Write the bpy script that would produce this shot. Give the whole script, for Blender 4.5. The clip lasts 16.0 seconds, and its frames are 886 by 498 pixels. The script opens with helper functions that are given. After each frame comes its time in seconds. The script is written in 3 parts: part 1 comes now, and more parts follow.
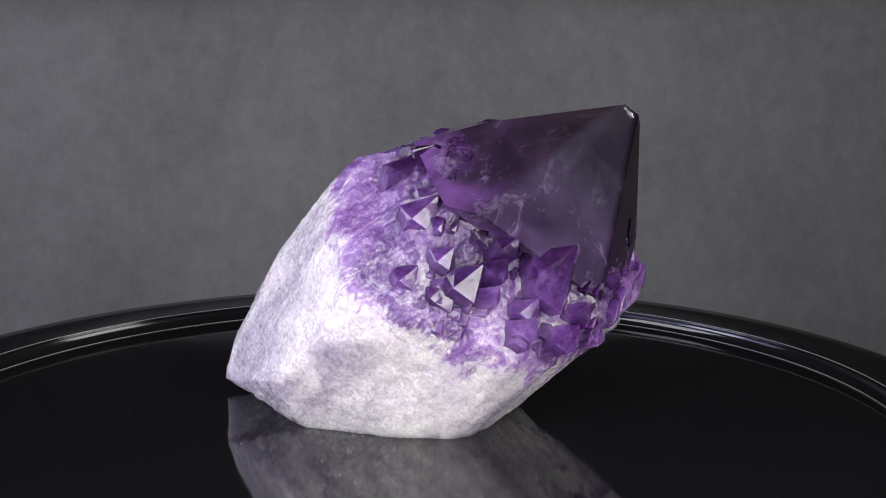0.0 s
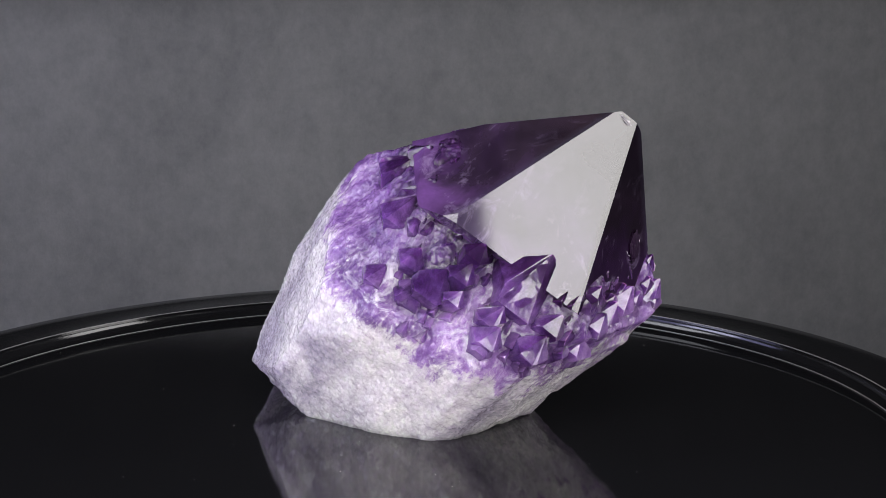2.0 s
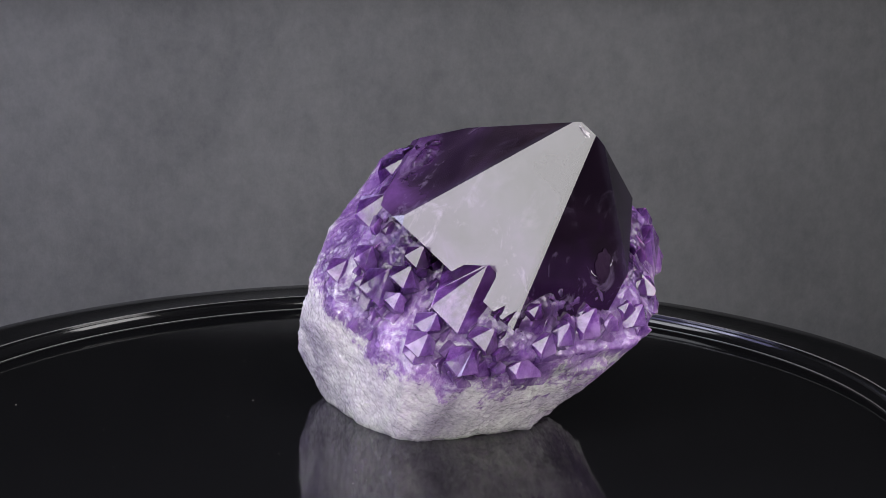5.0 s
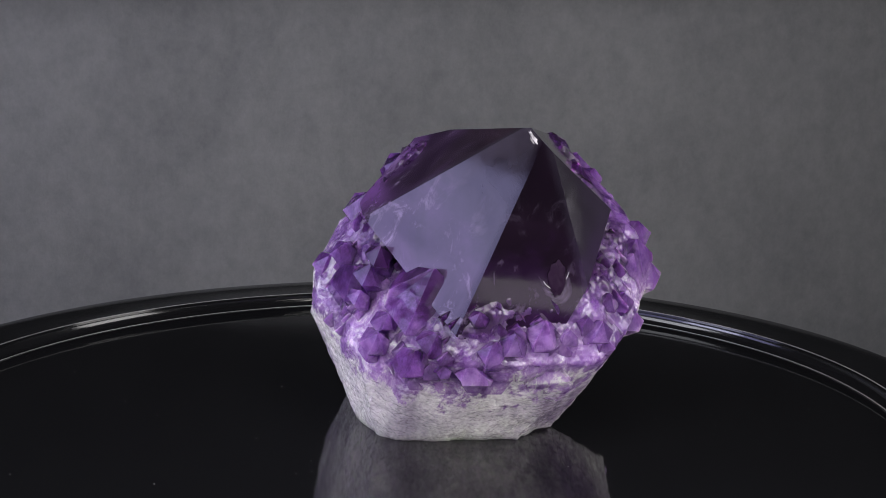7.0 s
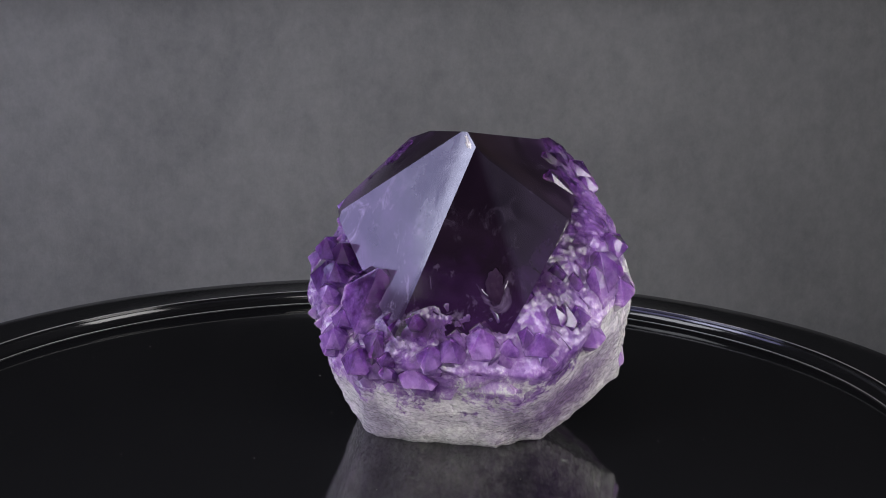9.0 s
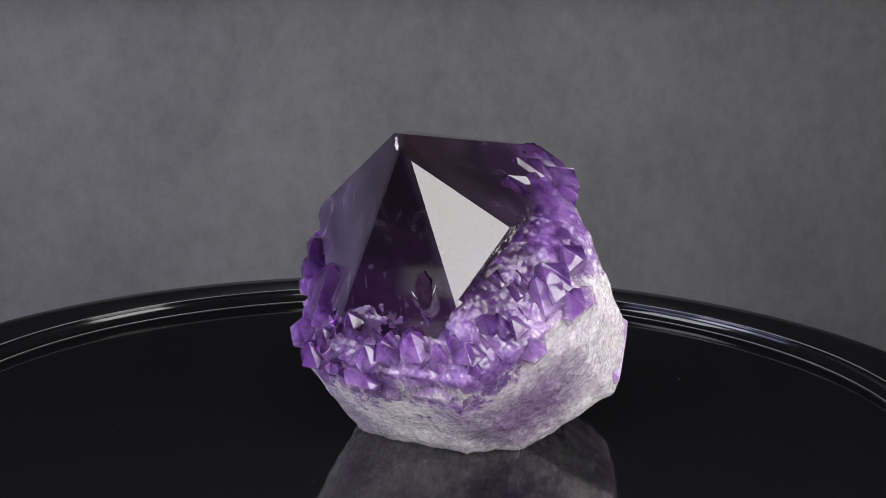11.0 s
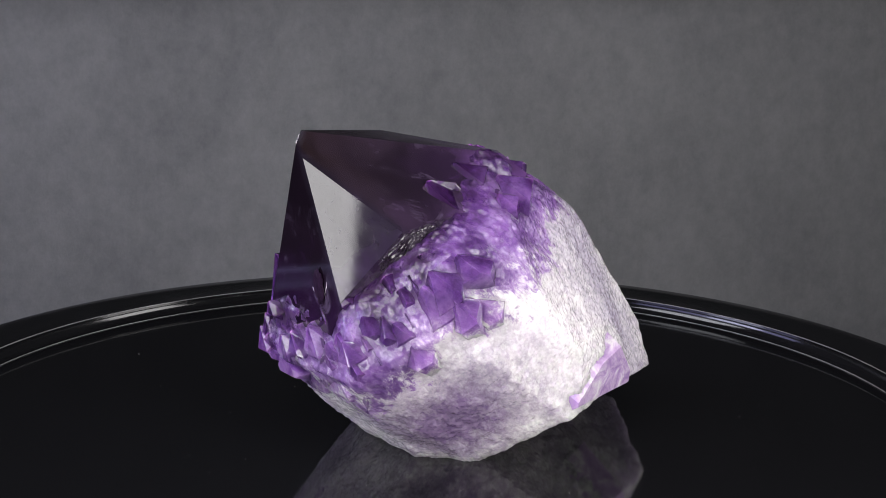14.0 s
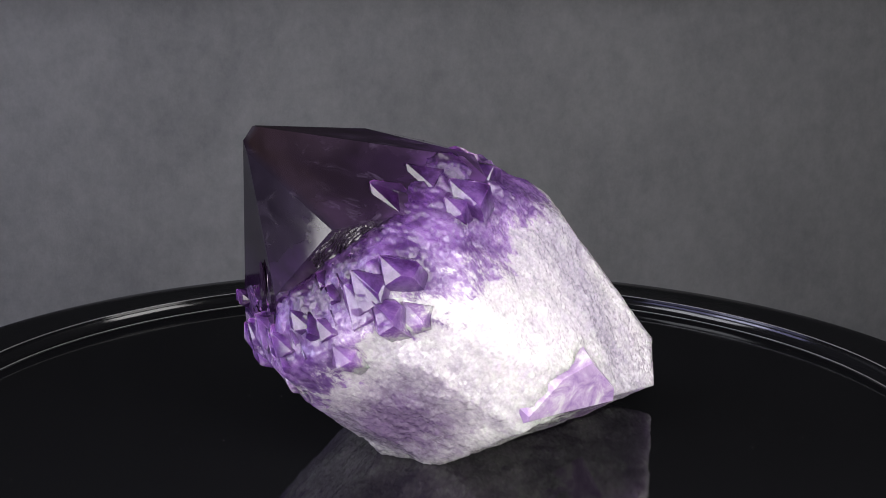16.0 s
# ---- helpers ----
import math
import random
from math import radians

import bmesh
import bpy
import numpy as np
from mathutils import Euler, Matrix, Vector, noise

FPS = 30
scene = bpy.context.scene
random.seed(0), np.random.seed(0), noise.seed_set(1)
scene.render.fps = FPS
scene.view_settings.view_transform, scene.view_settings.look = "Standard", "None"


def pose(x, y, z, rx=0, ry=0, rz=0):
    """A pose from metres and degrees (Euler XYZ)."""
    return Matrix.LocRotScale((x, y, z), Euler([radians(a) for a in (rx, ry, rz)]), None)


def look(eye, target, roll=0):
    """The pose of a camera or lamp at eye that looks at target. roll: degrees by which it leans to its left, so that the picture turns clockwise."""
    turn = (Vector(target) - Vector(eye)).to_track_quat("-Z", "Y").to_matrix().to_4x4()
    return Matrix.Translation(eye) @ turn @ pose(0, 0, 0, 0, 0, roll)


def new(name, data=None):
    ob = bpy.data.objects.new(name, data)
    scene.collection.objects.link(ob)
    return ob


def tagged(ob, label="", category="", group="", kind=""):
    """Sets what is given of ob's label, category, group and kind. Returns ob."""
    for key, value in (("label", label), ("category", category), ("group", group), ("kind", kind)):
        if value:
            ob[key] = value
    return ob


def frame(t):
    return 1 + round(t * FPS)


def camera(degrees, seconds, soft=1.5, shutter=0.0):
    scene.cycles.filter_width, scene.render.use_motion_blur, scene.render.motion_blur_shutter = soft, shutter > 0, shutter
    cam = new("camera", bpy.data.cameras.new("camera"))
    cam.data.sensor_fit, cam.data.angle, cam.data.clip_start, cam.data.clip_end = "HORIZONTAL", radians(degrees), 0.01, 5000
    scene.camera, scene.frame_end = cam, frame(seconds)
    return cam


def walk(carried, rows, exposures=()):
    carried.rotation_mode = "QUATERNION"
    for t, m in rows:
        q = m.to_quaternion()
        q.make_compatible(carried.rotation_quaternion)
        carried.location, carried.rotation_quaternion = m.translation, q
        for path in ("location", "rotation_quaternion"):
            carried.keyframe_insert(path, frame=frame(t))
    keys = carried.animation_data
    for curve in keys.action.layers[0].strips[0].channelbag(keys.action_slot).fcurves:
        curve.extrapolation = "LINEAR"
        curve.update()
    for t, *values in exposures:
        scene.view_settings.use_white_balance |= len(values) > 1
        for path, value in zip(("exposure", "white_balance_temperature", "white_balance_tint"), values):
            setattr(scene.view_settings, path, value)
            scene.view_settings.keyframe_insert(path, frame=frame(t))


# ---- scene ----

SECONDS = 16.0
TURN = 8.398  # degrees a second, clockwise seen from above

# ---- camera: stands still before the turntable ----
cam = camera(36.52, SECONDS, soft=0.75)
CAM_POSE = look((0.0, -0.36, 0.12893), (0.00554, -0.0086, 0.0509), -0.735)
walk(cam, [(0.0, CAM_POSE), (SECONDS, CAM_POSE)], exposures=[(0.0, 0.18), (9.0, 0.18), (11.4, 0.28), (13.0, 0.28), (SECONDS, 0.12)])

# ---- light: softboxes round a dark studio, and two added lamps at left ----
world = bpy.data.worlds.new("studio")
scene.world = world
world.use_nodes = True
world.node_tree.nodes["Background"].inputs[0].default_value = (0.5, 0.52, 0.6, 1)
world.node_tree.nodes["Background"].inputs[1].default_value = 0.02


def softbox(name, azimuth, distance, height, width, tall, radiance, colour, shape="RECTANGLE", aim=(0, 0, 0.05)):
    """An area lamp, azimuth in degrees from the camera's side towards +x."""
    a = radians(azimuth)
    eye = (distance * math.sin(a), -distance * math.cos(a), height)
    lamp = bpy.data.lights.new(name, "AREA")
    lamp.shape, lamp.size, lamp.size_y = shape, width, tall
    lamp.energy, lamp.color = radiance * width * tall * math.pi * (1 if shape == "RECTANGLE" else math.pi / 4), colour
    ob = new(name, lamp)
    ob.matrix_world = look(eye, aim)
    return ob


softbox("softbox_front_right", 30, 0.295, 0.120, 0.126, 0.22, 8.8, (1.0, 0.975, 0.95))
softbox("softbox_front_left", -31, 0.295, 0.120, 0.166, 0.22, 6.9, (1.0, 0.985, 0.98))
softbox("softbox_side_right", 89.5, 0.48, 0.115, 0.20, 0.19, 6.2, (1.0, 0.98, 0.98))
softbox("softbox_side_left", -91, 1.0, 0.235, 0.30, 0.23, 7.0, (0.76, 0.79, 1.0))
# added fill lamp, brightens the root's left side from above
softbox("fill_high_left", -88, 0.60, 0.50, 0.34, 0.26, 6.0, (0.88, 0.90, 1.0))
softbox("softbox_top_front", 0, 0.80, 0.95, 1.10, 0.30, 6.1, (1.0, 0.985, 0.96))
# added panel lamp: gives the dim blue mirrored in the first face
softbox("blue_panel_left", -87, 0.80, 0.185, 0.76, 0.20, 2.7, (0.54, 0.53, 1.0))


# ---- materials ----
def material(name):
    mat = bpy.data.materials.new(name)
    mat.use_nodes = True
    nodes, links = mat.node_tree.nodes, mat.node_tree.links
    return mat, nodes, links, nodes["Principled BSDF"]


def ramp(nodes, links, source, stops):
    node = nodes.new("ShaderNodeValToRGB")
    while len(node.color_ramp.elements) < len(stops):
        node.color_ramp.elements.new(0.5)
    for el, (pos, col) in zip(node.color_ramp.elements, stops):
        el.position = pos
        el.color = (*col, 1) if len(col) == 3 else col
    links.new(source, node.inputs[0])
    return node.outputs[0]


def noise_tex(nodes, links, vector, scale, detail=4.0, rough=0.55, distortion=0.0):
    node = nodes.new("ShaderNodeTexNoise")
    node.inputs["Scale"].default_value = scale
    node.inputs["Detail"].default_value = detail
    node.inputs["Roughness"].default_value = rough
    node.inputs["Distortion"].default_value = distortion
    if vector is not None:
        links.new(vector, node.inputs["Vector"])
    return node.outputs[0]


def maths(nodes, links, op, a, b):
    node = nodes.new("ShaderNodeMath")
    node.operation = op
    for socket, value in zip(node.inputs, (a, b)):
        if isinstance(value, (int, float)):
            socket.default_value = value
        else:
            links.new(value, socket)
    return node.outputs[0]


def mix(nodes, links, factor, a, b, blend="MIX"):
    node = nodes.new("ShaderNodeMix")
    node.data_type, node.blend_type = "RGBA", blend
    for socket, value in ((node.inputs[0], factor), (node.inputs[6], a), (node.inputs[7], b)):
        if isinstance(value, (int, float)):
            socket.default_value = value
        elif isinstance(value, tuple):
            socket.default_value = (*value, 1)
        else:
            links.new(value, socket)
    return node.outputs[2]


def bump(nodes, links, height, strength, distance, bsdf, under=None):
    node = nodes.new("ShaderNodeBump")
    node.inputs["Strength"].default_value = strength
    node.inputs["Distance"].default_value = distance
    links.new(height, node.inputs["Height"])
    if under is not None:
        links.new(under, node.inputs["Normal"])
    if bsdf is not None:
        links.new(node.outputs[0], bsdf.inputs["Normal"])
    return node.outputs[0]


# the quartz lattice: columns are the first face's side, the second side and the long axis
LATTICE = Matrix(((-0.0147, 0.7618, 0.6476), (-0.9602, 0.17, -0.2217), (-0.2789, -0.6251, 0.729)))
AXIS = LATTICE.col[2].copy()
SIDE_U, SIDE_V = LATTICE.col[0].copy(), LATTICE.col[1].copy()
BLUSH = AXIS + SIDE_U * 0.08 - SIDE_V * 0.26  # the way in which white root turns to purple
BLUSH_AT = 0.0446
FACE_TILT = radians(51.79)  # of a quartz termination face's normal to the long axis
FACE_DISTANCE = (0.0444, 0.0471, 0.0661, 0.0800, 0.0806, 0.0635)


def face_normal(k, tilt=FACE_TILT):
    return (SIDE_U * math.cos(k * math.pi / 3) + SIDE_V * math.sin(k * math.pi / 3)) * math.sin(tilt) + AXIS * math.cos(tilt)



def coords(nodes):
    return nodes.new("ShaderNodeTexCoord").outputs["Object"]


def dot(nodes, links, vector, direction):
    node = nodes.new("ShaderNodeVectorMath")
    node.operation = "DOT_PRODUCT"
    links.new(vector, node.inputs[0])
    node.inputs[1].default_value = direction
    return node.outputs["Value"]


def along_axis(nodes, links, vector, squeeze):
    """Object coordinates in the lattice, stretched along the long axis."""
    node = nodes.new("ShaderNodeCombineXYZ")
    links.new(dot(nodes, links, vector, SIDE_U), node.inputs[0])
    links.new(dot(nodes, links, vector, SIDE_V), node.inputs[1])
    links.new(maths(nodes, links, "MULTIPLY", dot(nodes, links, vector, AXIS), squeeze), node.inputs[2])
    return node.outputs[0]


STAIN_AT = (0.0390, 0.0280, 0.0140)


def sparkle(nodes, links, co, scale, amount, normal, bsdf, gain=None):
    """Turns the surface cell by cell, like the grains of broken quartz."""
    cells = nodes.new("ShaderNodeTexVoronoi")
    cells.inputs["Scale"].default_value = scale
    links.new(co, cells.inputs["Vector"])
    tilt = nodes.new("ShaderNodeVectorMath")
    tilt.operation = "MULTIPLY_ADD"
    links.new(cells.outputs["Color"], tilt.inputs[0])
    tilt.inputs[1].default_value = (amount, amount, amount)
    tilt.inputs[2].default_value = (-amount / 2, -amount / 2, -amount / 2)
    total = nodes.new("ShaderNodeVectorMath")
    total.operation = "ADD"
    if gain is not None:
        weaker = nodes.new("ShaderNodeVectorMath")
        weaker.operation = "SCALE"
        links.new(tilt.outputs[0], weaker.inputs[0])
        links.new(gain, weaker.inputs["Scale"])
        tilt = weaker
    links.new(tilt.outputs[0], total.inputs[0])
    links.new(normal, total.inputs[1])
    unit = nodes.new("ShaderNodeVectorMath")
    unit.operation = "NORMALIZE"
    links.new(total.outputs[0], unit.inputs[0])
    if bsdf is not None:
        links.new(unit.outputs[0], bsdf.inputs["Normal"])
    return unit.outputs[0]


def quartz_colour(nodes, links, co, ahead=0.0, frosted=True):
    """White in the root, streaked lavender, then purple deepening towards the point: one colour field for root and small crystals."""
    h = maths(nodes, links, "SUBTRACT", dot(nodes, links, co, BLUSH), BLUSH_AT - ahead)
    stretched = along_axis(nodes, links, co, 0.5)
    big = noise_tex(nodes, links, co, 42, 4, 0.55, 0.8)
    fine = noise_tex(nodes, links, stretched, 330, 6, 0.75, 0.2)
    z = maths(nodes, links, "ADD", h, maths(nodes, links, "MULTIPLY", maths(nodes, links, "SUBTRACT", big, 0.5), 0.042))
    z = maths(nodes, links, "ADD", z, maths(nodes, links, "MULTIPLY", maths(nodes, links, "SUBTRACT", fine, 0.5), 0.027))
    feather = noise_tex(nodes, links, along_axis(nodes, links, co, 0.6), 190, 9, 0.78, 1.0)
    z = maths(nodes, links, "ADD", z, maths(nodes, links, "MULTIPLY", maths(nodes, links, "SUBTRACT", feather, 0.5), 0.034))
    zone = maths(nodes, links, "ADD", maths(nodes, links, "MULTIPLY", z, 1 / 0.05), 0.5)
    mottle = noise_tex(nodes, links, along_axis(nodes, links, co, 0.40), 46, 7, 0.60, 0.4)
    grit = noise_tex(nodes, links, co, 1100, 3, 0.6, 0.0)
    white = ramp(nodes, links, mottle, [(0.38, (0.42, 0.38, 0.46)), (0.49, (0.615, 0.575, 0.625)), (0.62, (0.76, 0.72, 0.745))])
    white = mix(nodes, links, 1.0, white, ramp(nodes, links, grit, [(0.35, (0.84, 0.83, 0.85)), (0.65, (1.06, 1.06, 1.06))]), "MULTIPLY")
    white = mix(nodes, links, 1.0, white, ramp(nodes, links, fine, [(0.34, (0.77, 0.76, 0.79)), (0.60, (1.04, 1.04, 1.04))]), "MULTIPLY")
    body = ramp(nodes, links, zone, [(0.37, (0.62, 0.58, 0.60)), (0.46, (0.36, 0.25, 0.45)), (0.56, (0.205, 0.105, 0.31)), (0.74, (0.115, 0.046, 0.200)), (0.88, (0.062, 0.019, 0.112)), (1.0, (0.030, 0.007, 0.052))])
    # paler clouds inside the purple, alike in root and crystals
    veil = noise_tex(nodes, links, co, 150, 5, 0.6, 0.7)
    thin = maths(nodes, links, "MULTIPLY", ramp(nodes, links, veil, [(0.44, (0.0, 0.0, 0.0)), (0.66, (0.55, 0.55, 0.55))]), ramp(nodes, links, zone, [(0.70, (1.0, 1.0, 1.0)), (0.95, (0.15, 0.15, 0.15))]))
    body = mix(nodes, links, thin, body, (0.25, 0.14, 0.38))
    deep = noise_tex(nodes, links, co, 70, 3, 0.5, 0.3)
    body = mix(nodes, links, 1.0, body, ramp(nodes, links, deep, [(0.36, (0.55, 0.50, 0.60)), (0.55, (1.0, 1.0, 1.0))]), "MULTIPLY")
    tint = ramp(nodes, links, zone, [(0.34, (0.0, 0.0, 0.0)), (0.46, (1.0, 1.0, 1.0))])
    # lilac stains low in the white
    stain = noise_tex(nodes, links, co, 45, 4, 0.55, 0.6)
    stained = ramp(nodes, links, stain, [(0.54, (0.0, 0.0, 0.0)), (0.76, (0.45, 0.45, 0.45))])
    white = mix(nodes, links, stained, white, (0.42, 0.36, 0.49))
    # a broad smoky-lilac stain low on the side away from the point's first face
    far = nodes.new("ShaderNodeVectorMath")
    far.operation = "DISTANCE"
    links.new(co, far.inputs[0])
    far.inputs[1].default_value = STAIN_AT
    reach = maths(nodes, links, "ADD", far.outputs["Value"], maths(nodes, links, "MULTIPLY", maths(nodes, links, "SUBTRACT", fine, 0.5), 0.022))
    spread = ramp(nodes, links, maths(nodes, links, "MULTIPLY", reach, 1 / 0.03), [(0.25, (0.85, 0.85, 0.85)), (0.85, (0.0, 0.0, 0.0))])
    white = mix(nodes, links, spread, white, (0.16, 0.09, 0.22))
    if not frosted:
        return mix(nodes, links, tint, white, body), fine, stretched
    # white frost in feathery patches between the crystals on the side of the first face
    snow = noise_tex(nodes, links, co, 85, 6, 0.7, 1.3)
    frost = maths(nodes, links, "MULTIPLY", ramp(nodes, links, snow, [(0.53, (0.0, 0.0, 0.0)), (0.68, (0.7, 0.7, 0.7))]),
                  ramp(nodes, links, maths(nodes, links, "MULTIPLY", maths(nodes, links, "ADD", dot(nodes, links, co, SIDE_U), 0.008), 1 / 0.03), [(0.1, (0.12, 0.12, 0.12)), (0.7, (1.0, 1.0, 1.0))]))
    frost = maths(nodes, links, "MULTIPLY", frost, ramp(nodes, links, zone, [(0.80, (1.0, 1.0, 1.0)), (1.0, (0.15, 0.15, 0.15))]))
    body = mix(nodes, links, frost, body, (0.58, 0.53, 0.64))
    return mix(nodes, links, tint, white, body), fine, stretched


def matrix_material():
    mat, nodes, links, bsdf = material("quartz_matrix")
    co = coords(nodes)
    colour, fine, stretched = quartz_colour(nodes, links, co)
    links.new(colour, bsdf.inputs["Base Color"])
    bsdf.inputs["IOR"].default_value = 1.55
    bsdf.inputs["Subsurface Weight"].default_value = 1.0
    bsdf.inputs["Subsurface Radius"].default_value = (1.0, 0.85, 1.1)
    bsdf.inputs["Subsurface Scale"].default_value = 0.013
    purple = maths(nodes, links, "MULTIPLY", maths(nodes, links, "SUBTRACT", dot(nodes, links, co, BLUSH), BLUSH_AT), 1 / 0.015)
    gain = ramp(nodes, links, purple, [(0.0, (1.0, 1.0, 1.0)), (1.0, (0.10, 0.10, 0.10))])
    gloss = ramp(nodes, links, fine, [(0.3, (0.05, 0.05, 0.05)), (0.7, (0.21, 0.21, 0.21))])
    links.new(maths(nodes, links, "ADD", gloss, ramp(nodes, links, purple, [(0.0, (0.0, 0.0, 0.0)), (1.0, (0.16, 0.16, 0.16))])), bsdf.inputs["Roughness"])
    relief = maths(nodes, links, "MULTIPLY", maths(nodes, links, "ADD", fine, maths(nodes, links, "MULTIPLY", noise_tex(nodes, links, stretched, 900, 4, 0.7, 0.4), 0.35)), gain)
    low = bump(nodes, links, relief, 0.16, 0.0008, None)
    # small crystal faces too fine to model, in the purple alone
    low = sparkle(nodes, links, along_axis(nodes, links, co, 0.7), 360, 0.42, low, None, ramp(nodes, links, purple, [(0.1, (0.0, 0.0, 0.0)), (1.0, (1.0, 1.0, 1.0))]))
    sparkle(nodes, links, co, 1450, 0.56, low, bsdf, gain)
    return mat


def druse_material():
    mat, nodes, links, bsdf = material("amethyst_druse")
    co = coords(nodes)
    colour, fine, stretched = quartz_colour(nodes, links, co, 0.003, False)
    info = nodes.new("ShaderNodeObjectInfo")
    tone = ramp(nodes, links, info.outputs["Random"], [(0.0, (0.84, 0.83, 0.86)), (0.5, (1.0, 1.0, 1.0)), (1.0, (1.15, 1.15, 1.12))])
    links.new(mix(nodes, links, 1.0, colour, tone, "MULTIPLY"), bsdf.inputs["Base Color"])
    links.new(ramp(nodes, links, info.outputs["Random"], [(0.0, (0.05, 0.05, 0.05)), (0.5, (0.10, 0.10, 0.10)), (1.0, (0.20, 0.20, 0.20))]), bsdf.inputs["Roughness"])
    bsdf.inputs["IOR"].default_value = 1.55
    bsdf.inputs["Transmission Weight"].default_value = 0.12
    bsdf.inputs["Subsurface Weight"].default_value = 1.0
    bsdf.inputs["Subsurface Radius"].default_value = (1.0, 0.7, 1.1)
    bsdf.inputs["Subsurface Scale"].default_value = 0.012
    low = bump(nodes, links, noise_tex(nodes, links, co, 700, 4), 0.08, 0.0004, None)
    sparkle(nodes, links, co, 420, 0.09, low, bsdf)
    return mat


def point_material():
    """Smoky amethyst: clouded purple at the foot, grey-brown to black towards the tip."""
    mat, nodes, links, bsdf = material("smoky_amethyst")
    co = coords(nodes)
    h = dot(nodes, links, co, AXIS)
    cloud = noise_tex(nodes, links, co, 48, 5, 0.62, 0.9)
    veil = noise_tex(nodes, links, along_axis(nodes, links, co, 0.4), 120, 5, 0.7, 1.2)
    z = maths(nodes, links, "ADD", h, maths(nodes, links, "MULTIPLY", maths(nodes, links, "SUBTRACT", cloud, 0.5), 0.040))
    z = maths(nodes, links, "MULTIPLY", maths(nodes, links, "SUBTRACT", z, 0.045), 1 / 0.06)
    clear = ramp(nodes, links, z, [(0.0, (0.17, 0.085, 0.27)), (0.20, (0.085, 0.036, 0.135)), (0.42, (0.027, 0.015, 0.036)), (0.62, (0.017, 0.011, 0.019)), (1.0, (0.013, 0.008, 0.009))])
    # light painted in by face: first grey, second near black, third dim
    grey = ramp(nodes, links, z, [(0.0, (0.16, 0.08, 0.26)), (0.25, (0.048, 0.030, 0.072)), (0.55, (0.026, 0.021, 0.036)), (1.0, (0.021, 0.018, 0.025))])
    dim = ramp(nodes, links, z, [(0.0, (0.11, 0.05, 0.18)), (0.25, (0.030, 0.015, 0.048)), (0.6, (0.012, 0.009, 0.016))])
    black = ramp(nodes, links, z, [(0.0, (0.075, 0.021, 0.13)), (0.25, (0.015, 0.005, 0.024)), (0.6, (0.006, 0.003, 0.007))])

    def face_skin(k):
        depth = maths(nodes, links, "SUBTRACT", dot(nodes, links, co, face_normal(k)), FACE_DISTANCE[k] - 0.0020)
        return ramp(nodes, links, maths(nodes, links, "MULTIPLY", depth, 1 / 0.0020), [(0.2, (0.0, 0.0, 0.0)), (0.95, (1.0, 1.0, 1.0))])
    inner = noise_tex(nodes, links, co, 60, 4, 0.5, 0.5)
    foot = ramp(nodes, links, z, [(0.12, (1.0, 1.0, 1.0)), (0.48, (0.0, 0.0, 0.0))])
    bloom = maths(nodes, links, "MULTIPLY", ramp(nodes, links, inner, [(0.48, (0.0, 0.0, 0.0)), (0.70, (0.6, 0.6, 0.6))]), foot)
    clear = mix(nodes, links, bloom, clear, (0.13, 0.055, 0.21))
    colour = mix(nodes, links, face_skin(0), clear, grey)
    colour = mix(nodes, links, face_skin(1), colour, black)
    colour = mix(nodes, links, face_skin(2), colour, dim)
    shade = ramp(nodes, links, inner, [(0.36, (0.60, 0.58, 0.62)), (0.52, (1.0, 1.0, 1.0)), (0.68, (1.35, 1.3, 1.4))])
    colour = mix(nodes, links, 1.0, colour, shade, "MULTIPLY")
    wisps = maths(nodes, links, "MULTIPLY", ramp(nodes, links, veil, [(0.56, (0.0, 0.0, 0.0)), (0.75, (0.5, 0.5, 0.5))]), ramp(nodes, links, z, [(0.1, (1.0, 1.0, 1.0)), (0.6, (0.08, 0.08, 0.08))]))
    links.new(mix(nodes, links, wisps, colour, (0.42, 0.32, 0.54)), bsdf.inputs["Base Color"])
    links.new(ramp(nodes, links, veil, [(0.35, (0.045, 0.045, 0.045)), (0.70, (0.12, 0.12, 0.12))]), bsdf.inputs["Roughness"])
    bsdf.inputs["IOR"].default_value = 1.55
    stretched = along_axis(nodes, links, co, 6.0)
    low = bump(nodes, links, noise_tex(nodes, links, stretched, 22, 2), 0.012, 0.0005, None)
    bump(nodes, links, noise_tex(nodes, links, co, 90, 3, 0.6, 0.5), 0.010, 0.0004, bsdf, low)
    return mat


def break_material(name, stops):
    mat, nodes, links, bsdf = material(name)
    co = coords(nodes)
    n = noise_tex(nodes, links, co, 420, 4, 0.6, 0.6)
    links.new(ramp(nodes, links, n, stops), bsdf.inputs["Base Color"])
    bsdf.inputs["Roughness"].default_value = 0.06
    bsdf.inputs["IOR"].default_value = 1.55
    return mat


def lilac_material():
    mat, nodes, links, bsdf = material("pale_lilac_quartz")
    co = coords(nodes)
    cloud = noise_tex(nodes, links, co, 150, 6, 0.65, 0.8)
    links.new(ramp(nodes, links, cloud, [(0.36, (0.33, 0.21, 0.44)), (0.5, (0.50, 0.37, 0.58)), (0.62, (0.68, 0.63, 0.69))]), bsdf.inputs["Base Color"])
    bsdf.inputs["Roughness"].default_value = 0.15
    bsdf.inputs["Subsurface Weight"].default_value = 0.5
    bsdf.inputs["Subsurface Radius"].default_value = (1.0, 0.7, 1.2)
    bsdf.inputs["Subsurface Scale"].default_value = 0.005
    bump(nodes, links, cloud, 0.6, 0.0016, bsdf)
    return mat


